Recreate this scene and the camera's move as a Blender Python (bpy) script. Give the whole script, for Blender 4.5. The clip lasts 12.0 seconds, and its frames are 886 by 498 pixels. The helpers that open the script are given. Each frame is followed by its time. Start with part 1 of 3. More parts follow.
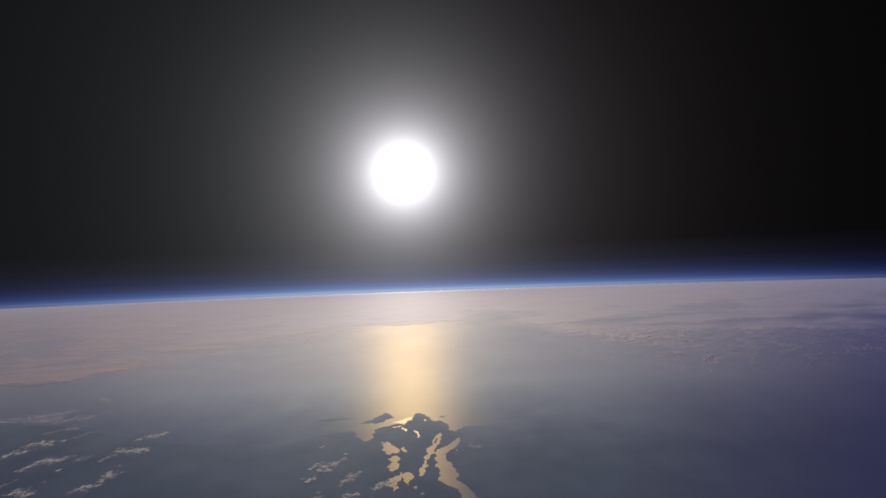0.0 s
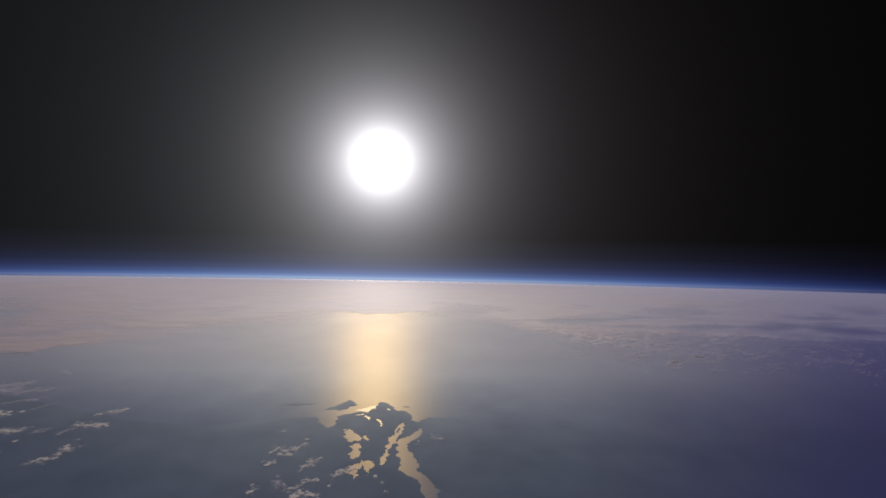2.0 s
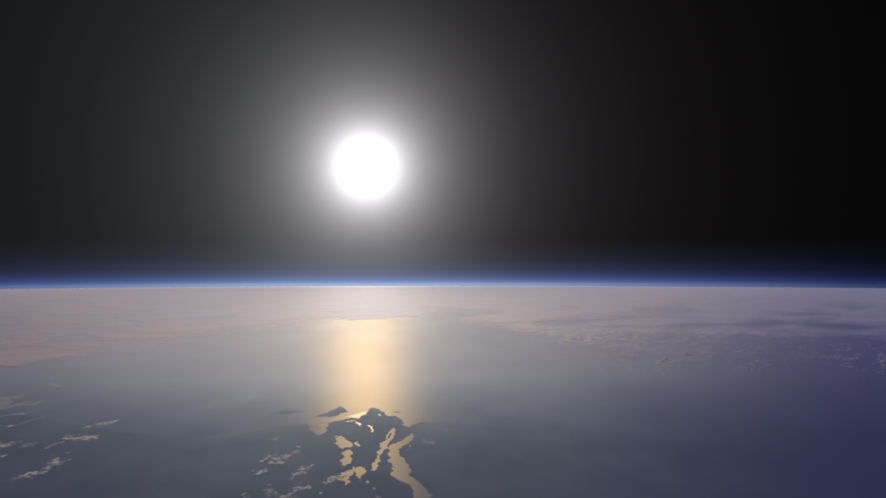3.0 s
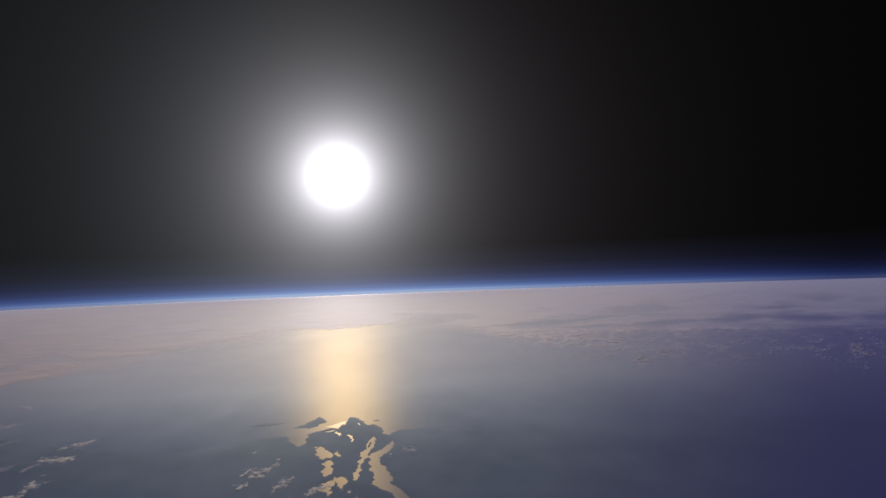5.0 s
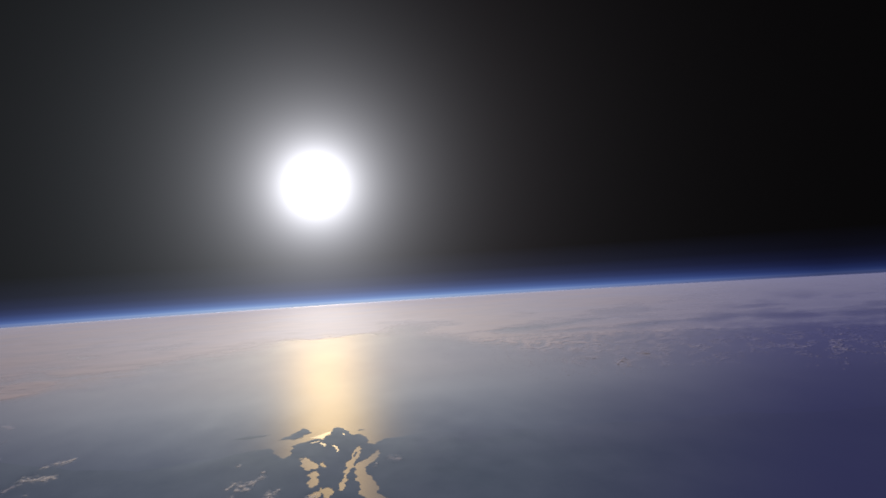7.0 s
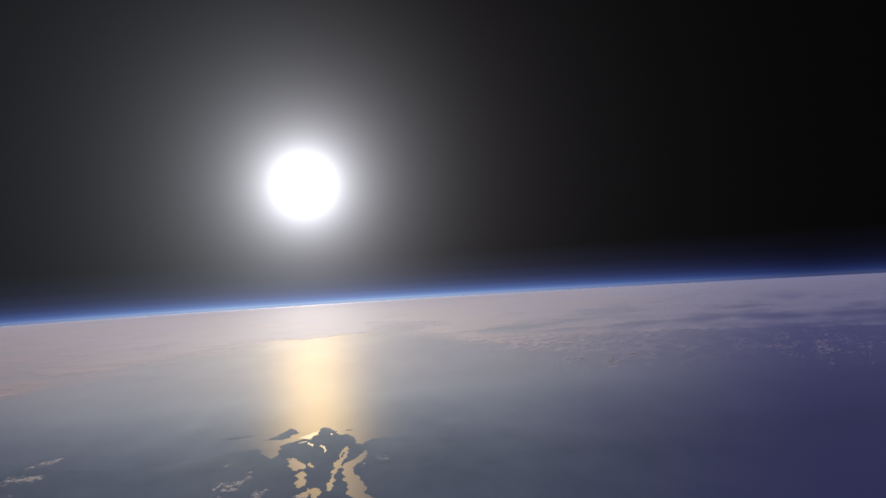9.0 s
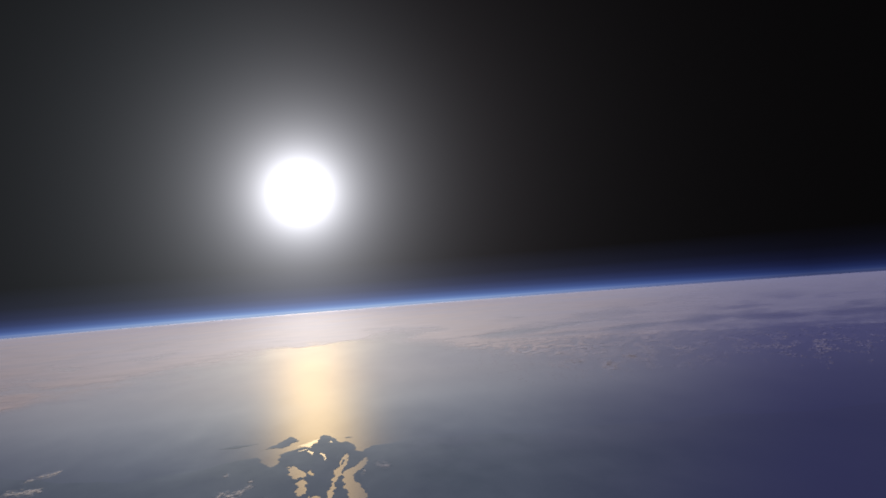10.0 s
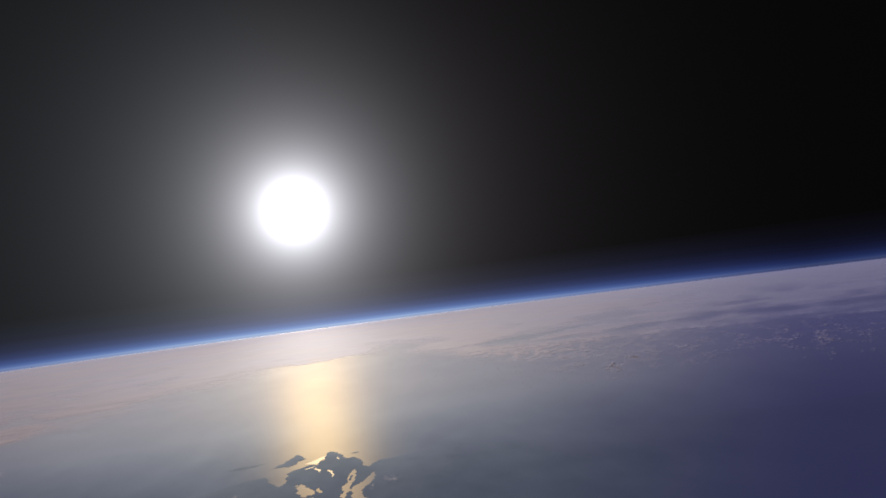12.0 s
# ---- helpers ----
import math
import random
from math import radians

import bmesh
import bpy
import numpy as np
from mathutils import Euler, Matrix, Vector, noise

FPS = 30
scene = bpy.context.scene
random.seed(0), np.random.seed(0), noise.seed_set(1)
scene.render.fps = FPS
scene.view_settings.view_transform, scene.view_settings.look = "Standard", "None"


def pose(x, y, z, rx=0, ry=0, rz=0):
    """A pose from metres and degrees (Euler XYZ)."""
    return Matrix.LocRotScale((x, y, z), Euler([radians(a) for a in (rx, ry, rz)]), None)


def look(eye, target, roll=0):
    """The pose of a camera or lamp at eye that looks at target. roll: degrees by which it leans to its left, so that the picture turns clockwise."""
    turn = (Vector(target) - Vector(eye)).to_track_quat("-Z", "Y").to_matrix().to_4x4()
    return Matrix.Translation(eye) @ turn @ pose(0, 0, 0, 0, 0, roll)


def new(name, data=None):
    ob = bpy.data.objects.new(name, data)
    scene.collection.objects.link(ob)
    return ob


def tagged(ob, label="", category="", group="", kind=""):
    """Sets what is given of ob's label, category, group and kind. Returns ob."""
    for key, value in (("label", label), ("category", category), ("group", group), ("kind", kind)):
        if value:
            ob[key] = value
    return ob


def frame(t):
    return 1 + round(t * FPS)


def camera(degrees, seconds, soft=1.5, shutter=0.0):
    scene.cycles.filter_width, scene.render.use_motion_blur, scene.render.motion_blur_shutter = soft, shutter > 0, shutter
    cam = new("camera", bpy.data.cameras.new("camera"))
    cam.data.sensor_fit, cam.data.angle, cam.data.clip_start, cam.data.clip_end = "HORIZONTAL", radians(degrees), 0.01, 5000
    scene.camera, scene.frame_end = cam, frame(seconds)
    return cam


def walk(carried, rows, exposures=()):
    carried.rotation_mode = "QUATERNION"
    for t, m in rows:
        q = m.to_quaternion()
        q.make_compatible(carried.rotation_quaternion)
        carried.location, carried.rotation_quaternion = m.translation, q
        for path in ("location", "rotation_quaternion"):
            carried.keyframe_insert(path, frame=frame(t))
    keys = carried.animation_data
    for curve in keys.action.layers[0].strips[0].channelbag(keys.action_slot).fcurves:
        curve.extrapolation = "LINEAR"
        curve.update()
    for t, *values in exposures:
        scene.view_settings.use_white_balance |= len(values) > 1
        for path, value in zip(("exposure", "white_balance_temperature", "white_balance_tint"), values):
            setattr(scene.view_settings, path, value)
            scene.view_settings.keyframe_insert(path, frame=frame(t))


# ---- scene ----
# The place is a model of a stretch of the Earth at about 1 : 400, seen from a balloon at 60 m over the model's sea.
LENS = 51.66
EYE = 60.0                      # balloon over the sea
DIP = 1.5                       # fall of the horizon below the level, degrees
RADIUS = EYE * math.cos(radians(DIP)) / (1 - math.cos(radians(DIP)))
SUN_BEARING, SUN_HEIGHT = 2.26, 5.95
GAIN = 2.4                      # stops

cam = camera(LENS, 12.0, soft=1.6)
# seconds, yaw, pitch, roll
PATH = [
    (0.0, 0.00, 1.11, 2.04), (0.5, -0.48, 0.90, 0.99), (1.0, -0.91, 0.70, -0.10), (1.5, -1.35, 0.54, -0.92),
    (2.0, -1.74, 0.56, -1.18), (2.5, -2.14, 0.70, -0.53), (3.0, -2.52, 0.82, 0.07), (5.0, -4.13, 1.16, 2.14),
    (5.5, -4.48, 1.30, 2.53), (6.0, -4.77, 1.38, 2.65), (6.5, -5.06, 1.43, 2.94), (7.0, -5.31, 1.54, 3.61),
    (9.0, -6.05, 1.50, 3.49), (9.5, -6.12, 1.72, 3.82), (10.0, -6.22, 1.83, 4.44), (10.5, -6.25, 2.06, 4.77),
    (11.0, -6.30, 2.18, 5.79), (11.5, -6.24, 2.50, 6.55), (12.0, -6.30, 2.46, 7.34),
]
walk(cam, [(t, pose(0, 0, EYE, 90 + pitch, roll, yaw)) for t, yaw, pitch, roll in PATH],
     exposures=[(0.0, GAIN, 6580, 12), (3.0, GAIN + 0.02, 6540, 12), (5.5, GAIN + 0.06, 6450, 11.7), (7.0, GAIN + 0.18, 6345, 10.9), (9.5, GAIN + 0.18, 6335, 10.9),
                (12.0, GAIN + 0.17, 6380, 11.3)])


# ---- node helpers ----
class Nodes:
    """Short hand for building a node tree."""

    def __init__(self, tree):
        self.tree = tree
        tree.nodes.clear()

    def add(self, kind):
        return self.tree.nodes.new(kind)

    def thickness(self):
        """How thick a cloud is, as it stands in its mesh; on cumulus it also carries painted crest highlights."""
        node = self.add("ShaderNodeAttribute")
        node.attribute_name = "thickness"
        return node.outputs["Fac"]

    def along(self, way, vector):
        """How far a direction points along a vector."""
        node = self.add("ShaderNodeVectorMath")
        node.operation = "DOT_PRODUCT"
        self.wire(way, node.inputs[0])
        node.inputs[1].default_value = vector
        return node.outputs["Value"]

    def wire(self, source, target):
        self.tree.links.new(source, target)

    def feed(self, socket, value):
        if isinstance(value, bpy.types.NodeSocket):
            self.wire(value, socket)
        else:
            socket.default_value = value

    def math(self, operation, a, b=0.0, clamp=False):
        node = self.add("ShaderNodeMath")
        node.operation, node.use_clamp = operation, clamp
        self.feed(node.inputs[0], a)
        self.feed(node.inputs[1], b)
        return node.outputs[0]

    def span(self, value, low, high, out_low=0.0, out_high=1.0, smooth=False):
        node = self.add("ShaderNodeMapRange")
        node.clamp, node.interpolation_type = True, "SMOOTHSTEP" if smooth else "LINEAR"
        for socket, v in zip(node.inputs[:5], (value, low, high, out_low, out_high)):
            self.feed(socket, v)
        return node.outputs[0]

    def ramp(self, value, stops):
        node = self.add("ShaderNodeValToRGB")
        elements = node.color_ramp.elements
        for i, (place, colour) in enumerate(stops):
            e = elements[i] if i < 2 else elements.new(place)
            e.position, e.color = place, (*colour, 1)
        self.wire(value, node.inputs[0])
        return node.outputs[0]

    def noise(self, scale, detail=4.0, rough=0.55, vector=None, stretch=None):
        if vector is None:
            vector = self.add("ShaderNodeTexCoord").outputs["Object"]
        if stretch:
            m = self.add("ShaderNodeMapping")
            m.inputs["Scale"].default_value = stretch
            self.wire(vector, m.inputs["Vector"])
            vector = m.outputs[0]
        node = self.add("ShaderNodeTexNoise")
        node.inputs["Scale"].default_value, node.inputs["Detail"].default_value, node.inputs["Roughness"].default_value = scale, detail, rough
        self.wire(vector, node.inputs["Vector"])
        return node.outputs["Fac"]

    def blend(self, fac, a, b):
        node = self.add("ShaderNodeMixShader")
        for socket, v in zip(node.inputs, (fac, a, b)):
            self.feed(socket, v)
        return node.outputs[0]

    def tint(self, fac, a, b, mode="MIX"):
        node = self.add("ShaderNodeMix")
        node.data_type, node.blend_type = "RGBA", mode
        self.feed(node.inputs[0], fac)
        self.feed(node.inputs[6], a)
        self.feed(node.inputs[7], b)
        return node.outputs[2]

    def shader(self, kind, colour, rough=None, normal=None):
        node = self.add(kind)
        self.feed(node.inputs["Color"], colour)
        if rough is not None:
            self.feed(node.inputs["Roughness"], rough)
        if normal is not None:
            self.wire(normal, node.inputs["Normal"])
        return node.outputs[0]

    def bump(self, height, strength, distance):
        node = self.add("ShaderNodeBump")
        node.inputs["Strength"].default_value, node.inputs["Distance"].default_value = strength, distance
        self.wire(height, node.inputs["Height"])
        return node.outputs[0]


def lin(r, g, b):
    """A colour given in 8-bit screen values."""
    return tuple(v / 255 / 12.92 if v < 11 else ((v / 255 + 0.055) / 1.055) ** 2.4 for v in (r, g, b))


def bearing_vector(bearing, height):
    a, e = radians(bearing), radians(height)
    return Vector((-math.sin(a) * math.cos(e), math.cos(a) * math.cos(e), math.sin(e)))


SUN_WAY = bearing_vector(SUN_BEARING, SUN_HEIGHT)

# ---- world: black space, the blue limb of the air, lens glare painted round the sun ----
world = bpy.data.worlds.new("space")
scene.world = world
world.use_nodes = True
n = Nodes(world.node_tree)
way = n.add("ShaderNodeTexCoord").outputs["Generated"]
parts = n.add("ShaderNodeSeparateXYZ")
n.wire(way, parts.inputs[0])
over = n.math("ADD", n.math("MULTIPLY", n.math("ARCSINE", parts.outputs[2]), 180 / math.pi), DIP)
off = n.math("MULTIPLY", n.math("ARCCOSINE", n.math("MINIMUM", n.along(way, SUN_WAY), 1.0)), 180 / math.pi)
limb = n.ramp(n.span(over, -0.2, 2.8), [
    (0.0, lin(164, 175, 198)), (0.070, lin(168, 182, 208)), (0.095, lin(140, 162, 200)), (0.115, lin(150, 174, 210)), (0.14, lin(112, 142, 194)),
    (0.20, lin(82, 106, 158)), (0.30, lin(60, 74, 114)), (0.42, lin(44, 52, 80)), (0.62, lin(27, 31, 46)), (1.0, lin(0, 0, 0))])
limb_power = n.span(off, 4.0, 31.0, 1.0, 0.2)
limb_colour = n.tint(n.span(off, 9.0, 30.0), (1, 1, 1, 1), (0.56, 0.58, 1.0, 1))


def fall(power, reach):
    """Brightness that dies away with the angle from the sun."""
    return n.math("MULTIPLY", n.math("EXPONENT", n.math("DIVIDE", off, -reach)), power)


# the wide faint part of the lens glare, put into the sky, reaches farther to the west of the sun than to the east
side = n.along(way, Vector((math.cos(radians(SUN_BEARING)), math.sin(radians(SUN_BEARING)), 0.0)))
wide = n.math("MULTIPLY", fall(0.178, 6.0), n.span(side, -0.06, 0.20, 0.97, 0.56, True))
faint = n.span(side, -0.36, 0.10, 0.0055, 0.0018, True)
sun_glare = n.math("ADD", n.math("ADD", fall(4.0, 0.96), fall(0.88, 2.3)), n.math("ADD", wide, faint))
total = n.tint(1.0, n.tint(1.0, limb, limb_colour, "MULTIPLY"), limb_power, "MULTIPLY")
glow = n.tint(1.0, n.tint(n.span(off, 3.0, 14.0), (1.0, 0.99, 1.04, 1), n.tint(n.span(side, -0.1, 0.2), (0.94, 1.0, 1.09, 1), (1.06, 0.96, 1.03, 1))), sun_glare, "MULTIPLY")
background = n.add("ShaderNodeBackground")
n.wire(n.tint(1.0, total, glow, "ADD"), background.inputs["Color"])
background.inputs["Strength"].default_value = 2 ** -GAIN
n.wire(background.outputs[0], n.add("ShaderNodeOutputWorld").inputs[0])

# ---- the sun's light ----
sun_light = bpy.data.lights.new("sunlight", "SUN")
sun_light.energy, sun_light.angle, sun_light.color = 5.0, radians(0.53), (1.0, 0.90, 0.78)
new("sunlight", sun_light).matrix_world = look((0, 0, 0), -bearing_vector(SUN_BEARING, 4.5))


# ---- materials ----
def material(name):
    m = bpy.data.materials.new(name)
    m.use_nodes = True
    return m, Nodes(m.node_tree)


def finish(nodes, shader):
    nodes.wire(shader, nodes.add("ShaderNodeOutputMaterial").inputs[0])


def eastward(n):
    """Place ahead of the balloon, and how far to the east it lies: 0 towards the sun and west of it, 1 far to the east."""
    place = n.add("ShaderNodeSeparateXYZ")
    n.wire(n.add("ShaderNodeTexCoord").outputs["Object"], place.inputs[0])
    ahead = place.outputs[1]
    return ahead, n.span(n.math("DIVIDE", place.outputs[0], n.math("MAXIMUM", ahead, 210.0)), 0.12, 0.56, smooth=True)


def bearing_ratio(n):
    """Sideways place over place ahead: nought straight ahead, above nought to the east."""
    place = n.add("ShaderNodeSeparateXYZ")
    n.wire(n.add("ShaderNodeTexCoord").outputs["Object"], place.inputs[0])
    return n.math("DIVIDE", place.outputs[0], n.math("MAXIMUM", place.outputs[1], 210.0))


def aside(n):
    """How far to either side of the sun's bearing a place lies."""
    return n.math("ABSOLUTE", n.math("ADD", bearing_ratio(n), 0.04))


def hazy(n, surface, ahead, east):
    """A surface with misty air put into its own shading: a broad pale sheen towards the sun, in drifting banks, more of
    it farther out and less to the east.
    """
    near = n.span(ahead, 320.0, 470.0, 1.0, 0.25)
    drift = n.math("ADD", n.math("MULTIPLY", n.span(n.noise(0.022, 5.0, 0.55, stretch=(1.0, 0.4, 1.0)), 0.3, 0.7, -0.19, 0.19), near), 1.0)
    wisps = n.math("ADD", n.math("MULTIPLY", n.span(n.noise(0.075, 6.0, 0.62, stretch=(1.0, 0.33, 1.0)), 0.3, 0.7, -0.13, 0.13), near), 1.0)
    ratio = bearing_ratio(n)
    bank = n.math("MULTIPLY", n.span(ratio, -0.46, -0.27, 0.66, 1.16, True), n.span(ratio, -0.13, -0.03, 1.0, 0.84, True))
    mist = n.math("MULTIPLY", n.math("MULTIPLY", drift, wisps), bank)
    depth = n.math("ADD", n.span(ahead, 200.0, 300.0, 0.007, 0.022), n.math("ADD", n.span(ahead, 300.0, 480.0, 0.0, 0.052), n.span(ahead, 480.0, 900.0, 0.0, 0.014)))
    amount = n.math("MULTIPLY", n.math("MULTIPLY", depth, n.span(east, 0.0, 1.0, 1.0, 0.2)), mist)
    # the haze's colour is painted too: bluer near and east, warmer below the sun
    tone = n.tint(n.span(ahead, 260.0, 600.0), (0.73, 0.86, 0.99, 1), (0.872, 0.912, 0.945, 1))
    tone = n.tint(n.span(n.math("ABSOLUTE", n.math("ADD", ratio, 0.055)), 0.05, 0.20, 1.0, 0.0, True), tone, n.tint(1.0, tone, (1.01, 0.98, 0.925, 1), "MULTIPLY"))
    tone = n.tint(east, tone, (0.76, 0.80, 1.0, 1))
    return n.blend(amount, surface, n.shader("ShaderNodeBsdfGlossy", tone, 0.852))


def sea_material(name="sea_water", calm=1.0, gold=(1.0, 0.71, 0.26, 1)):
    """Water with haze put into its colour: pale far out and towards the west, blue in the east; the glint is set
    tighter and weaker near the coast, and calm scales it.
    """
    m, n = material(name)
    ahead, east = eastward(n)
    big = n.noise(0.004, 3.0, 0.5)
    streaks = n.noise(0.012, 5.0, 0.6, stretch=(1.0, 0.25, 1.0))
    # haze by distance and lens tint to the east put into the body colour
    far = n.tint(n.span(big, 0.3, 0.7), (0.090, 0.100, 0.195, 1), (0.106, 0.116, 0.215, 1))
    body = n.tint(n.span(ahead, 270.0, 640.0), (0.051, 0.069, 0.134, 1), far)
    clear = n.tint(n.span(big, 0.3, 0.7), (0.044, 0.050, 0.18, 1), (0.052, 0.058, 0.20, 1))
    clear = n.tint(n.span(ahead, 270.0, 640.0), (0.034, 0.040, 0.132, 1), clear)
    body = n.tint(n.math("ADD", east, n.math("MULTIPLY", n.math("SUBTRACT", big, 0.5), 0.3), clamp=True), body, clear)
    swell = n.bump(n.noise(0.35, 6.0, 0.65), 0.05, 0.3)
    # glint's spread and strength set by distance to shape the sun's column
    rough = n.math("ADD", n.span(ahead, 250.0, 1000.0, 0.405, 0.54), n.span(streaks, 0.3, 0.7, -0.015, 0.015))
    mirror = n.math("ADD", n.span(ahead, 220.0, 420.0, 0.00115, 0.0019), n.span(ahead, 420.0, 1000.0, 0.0, 0.00045))
    glint = n.add("ShaderNodeBsdfAnisotropic")
    glint.distribution = "BECKMANN"
    glint.inputs["Color"].default_value = gold
    n.wire(rough, glint.inputs["Roughness"])
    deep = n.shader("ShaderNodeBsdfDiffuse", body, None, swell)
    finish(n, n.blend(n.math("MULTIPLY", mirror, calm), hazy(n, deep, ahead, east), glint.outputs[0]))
    return m


def land_material():
    m, n = material("dark_forested_land")
    ahead, east = eastward(n)
    patch = n.noise(0.05, 6.0, 0.6, stretch=(1.0, 0.45, 1.0))
    fine = n.noise(0.9, 5.0, 0.7)
    # these land colours already hold the bluish haze over them
    colour = n.tint(n.span(patch, 0.3, 0.7), (0.040, 0.057, 0.109, 1), (0.060, 0.078, 0.142, 1))
    colour = n.tint(n.span(fine, 0.35, 0.75, 0.0, 0.3), colour, (0.063, 0.077, 0.134, 1))
    # haze patches on the eastern shore put into the colour, towards the water's
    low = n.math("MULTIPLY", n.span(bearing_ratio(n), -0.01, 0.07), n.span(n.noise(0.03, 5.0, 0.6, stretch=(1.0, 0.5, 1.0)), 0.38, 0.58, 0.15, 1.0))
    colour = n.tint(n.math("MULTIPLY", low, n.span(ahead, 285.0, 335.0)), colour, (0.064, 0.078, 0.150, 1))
    # bluer and darker to the east: lens tint put into the colour
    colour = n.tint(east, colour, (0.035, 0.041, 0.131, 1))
    relief = n.bump(n.math("ADD", patch, n.math("MULTIPLY", fine, 0.4)), 0.03, 0.3)
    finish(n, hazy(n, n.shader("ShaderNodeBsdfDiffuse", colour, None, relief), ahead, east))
    return m


def thin_gain(n, cover):
    """Brightening put into thin cloud's colour and sheen, to offset the shade it casts on what it covers."""
    return n.span(cover, 0.0, 1.0, 1.85, 1.0)


def vapour(n, colour, cover, sheen, through_part):
    """Cloud: lit from above, light coming through from behind, a pale sheen towards the sun, clear where it is thin."""
    gain = thin_gain(n, cover)
    colour, sheen = n.tint(1.0, colour, gain, "MULTIPLY"), n.math("MULTIPLY", sheen, gain)
    up = n.add("ShaderNodeCombineXYZ")
    up.inputs[2].default_value = 1.0
    lit = n.shader("ShaderNodeBsdfDiffuse", colour, None, up.outputs[0])
    behind = n.shader("ShaderNodeBsdfTranslucent", colour)
    # the glossy sheen stands in for sunlight scattered forward through the cloud
    body = n.blend(sheen, n.blend(through_part, lit, behind), n.shader("ShaderNodeBsdfGlossy", (0.96, 0.93, 0.92, 1), 0.88, up.outputs[0]))
    return n.blend(cover, n.shader("ShaderNodeBsdfTransparent", (1, 1, 1, 1)), body)


def cloud_material():
    """Cumulus: pale where it is thick and on its painted crests, grey and ragged where it is thin."""
    m, n = material("cumulus")
    grain = n.noise(1.6, 5.0, 0.65)
    holes = n.noise(2.2, 6.0, 0.72, stretch=(1.0, 0.35, 1.0))
    colour = n.tint(n.span(grain, 0.3, 0.7), (0.235, 0.232, 0.265, 1), (0.40, 0.385, 0.42, 1))
    thick = n.thickness()
    cover = n.span(n.math("ADD", thick, n.math("MULTIPLY", n.math("SUBTRACT", holes, 0.5), n.span(thick, 0.0, 0.3, 0.0, 1.1))), 0.02, 1.1, 0.0, 0.60, smooth=True)
    finish(n, vapour(n, colour, cover, 0.02, 0.05))
    return m


def thin_cloud_material():
    m, n = material("thin_cumulus")
    grain = n.noise(0.5, 4.0, 0.6)
    thick = n.thickness()
    cover = n.math("MULTIPLY", n.span(thick, 0.0, 0.9, 0.0, 0.165, True), n.span(grain, 0.3, 0.7, 0.5, 1.0))
    finish(n, vapour(n, (0.33, 0.295, 0.37, 1), cover, 0.045, 0.06))
    return m


def deck_material():
    """A thin sheet of cloud: how dense it is stands in the mesh; haze and the sun's side are put into its colour and
    sheen.
    """
    m, n = material("cloud_sheet")
    density = n.thickness()
    wisps = n.noise(0.02, 7.0, 0.65)
    fine = n.noise(0.12, 5.0, 0.65)
    ragged = n.math("ADD", n.math("MULTIPLY", n.math("SUBTRACT", wisps, 0.5), 0.24), n.math("MULTIPLY", n.math("SUBTRACT", fine, 0.5), 0.12))
    cover = n.span(n.math("ADD", density, n.math("MULTIPLY", ragged, n.span(density, 0.0, 0.45))), 0.0, 1.0, 0.0, 0.97, smooth=True)
    colour = n.tint(n.span(wisps, 0.3, 0.7), (0.146, 0.140, 0.238, 1), (0.176, 0.166, 0.264, 1))
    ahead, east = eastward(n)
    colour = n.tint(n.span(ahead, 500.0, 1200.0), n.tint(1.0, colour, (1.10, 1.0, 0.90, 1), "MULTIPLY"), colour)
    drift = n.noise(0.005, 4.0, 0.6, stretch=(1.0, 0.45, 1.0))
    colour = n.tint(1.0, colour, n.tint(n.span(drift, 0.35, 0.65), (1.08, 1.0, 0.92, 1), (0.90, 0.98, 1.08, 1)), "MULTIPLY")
    # haze painted into the colour: paler far out, limb blue to the east
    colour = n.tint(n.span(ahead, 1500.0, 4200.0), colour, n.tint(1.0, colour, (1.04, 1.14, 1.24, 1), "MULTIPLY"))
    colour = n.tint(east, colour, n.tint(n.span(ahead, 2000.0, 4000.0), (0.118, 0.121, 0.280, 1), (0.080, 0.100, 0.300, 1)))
    gain = thin_gain(n, cover)
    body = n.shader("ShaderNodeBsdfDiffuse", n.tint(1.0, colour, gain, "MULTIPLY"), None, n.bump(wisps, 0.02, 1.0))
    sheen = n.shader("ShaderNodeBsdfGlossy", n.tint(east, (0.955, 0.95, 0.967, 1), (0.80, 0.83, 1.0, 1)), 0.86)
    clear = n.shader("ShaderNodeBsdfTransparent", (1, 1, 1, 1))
    # sheen raised around the sun's bearing, painted for forward-scattered light
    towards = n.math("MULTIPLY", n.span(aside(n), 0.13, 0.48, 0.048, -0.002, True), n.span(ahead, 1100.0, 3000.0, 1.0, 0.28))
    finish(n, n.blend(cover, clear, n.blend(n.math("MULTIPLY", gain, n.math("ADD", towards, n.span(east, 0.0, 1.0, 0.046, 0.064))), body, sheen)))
    return m


def sun_material():
    m, n = material("sun_fire")
    e = n.add("ShaderNodeEmission")
    e.inputs["Color"].default_value, e.inputs["Strength"].default_value = (1.0, 0.98, 0.95, 1), 12.0
    finish(n, e.outputs[0])
    return m


# three copies of the sea, alike but for the glint's strength and tint
SEA, BRIGHT_GLINT, TAN_GLINT, LAND, CLOUD, THIN, DECK, SUN = sea_material(), sea_material("bright_glint_water", 1.9, (1.0, 0.78, 0.42, 1)), sea_material("tan_glint_water", 1.05, (1.0, 0.715, 0.30, 1)), land_material(), cloud_material(), thin_cloud_material(), deck_material(), sun_material()


# ---- shapes ----
def sink(x, y):
    """How far the curved sea lies below the level under the balloon."""
    return math.sqrt(max(RADIUS * RADIUS - x * x - y * y, 0.0)) - RADIUS


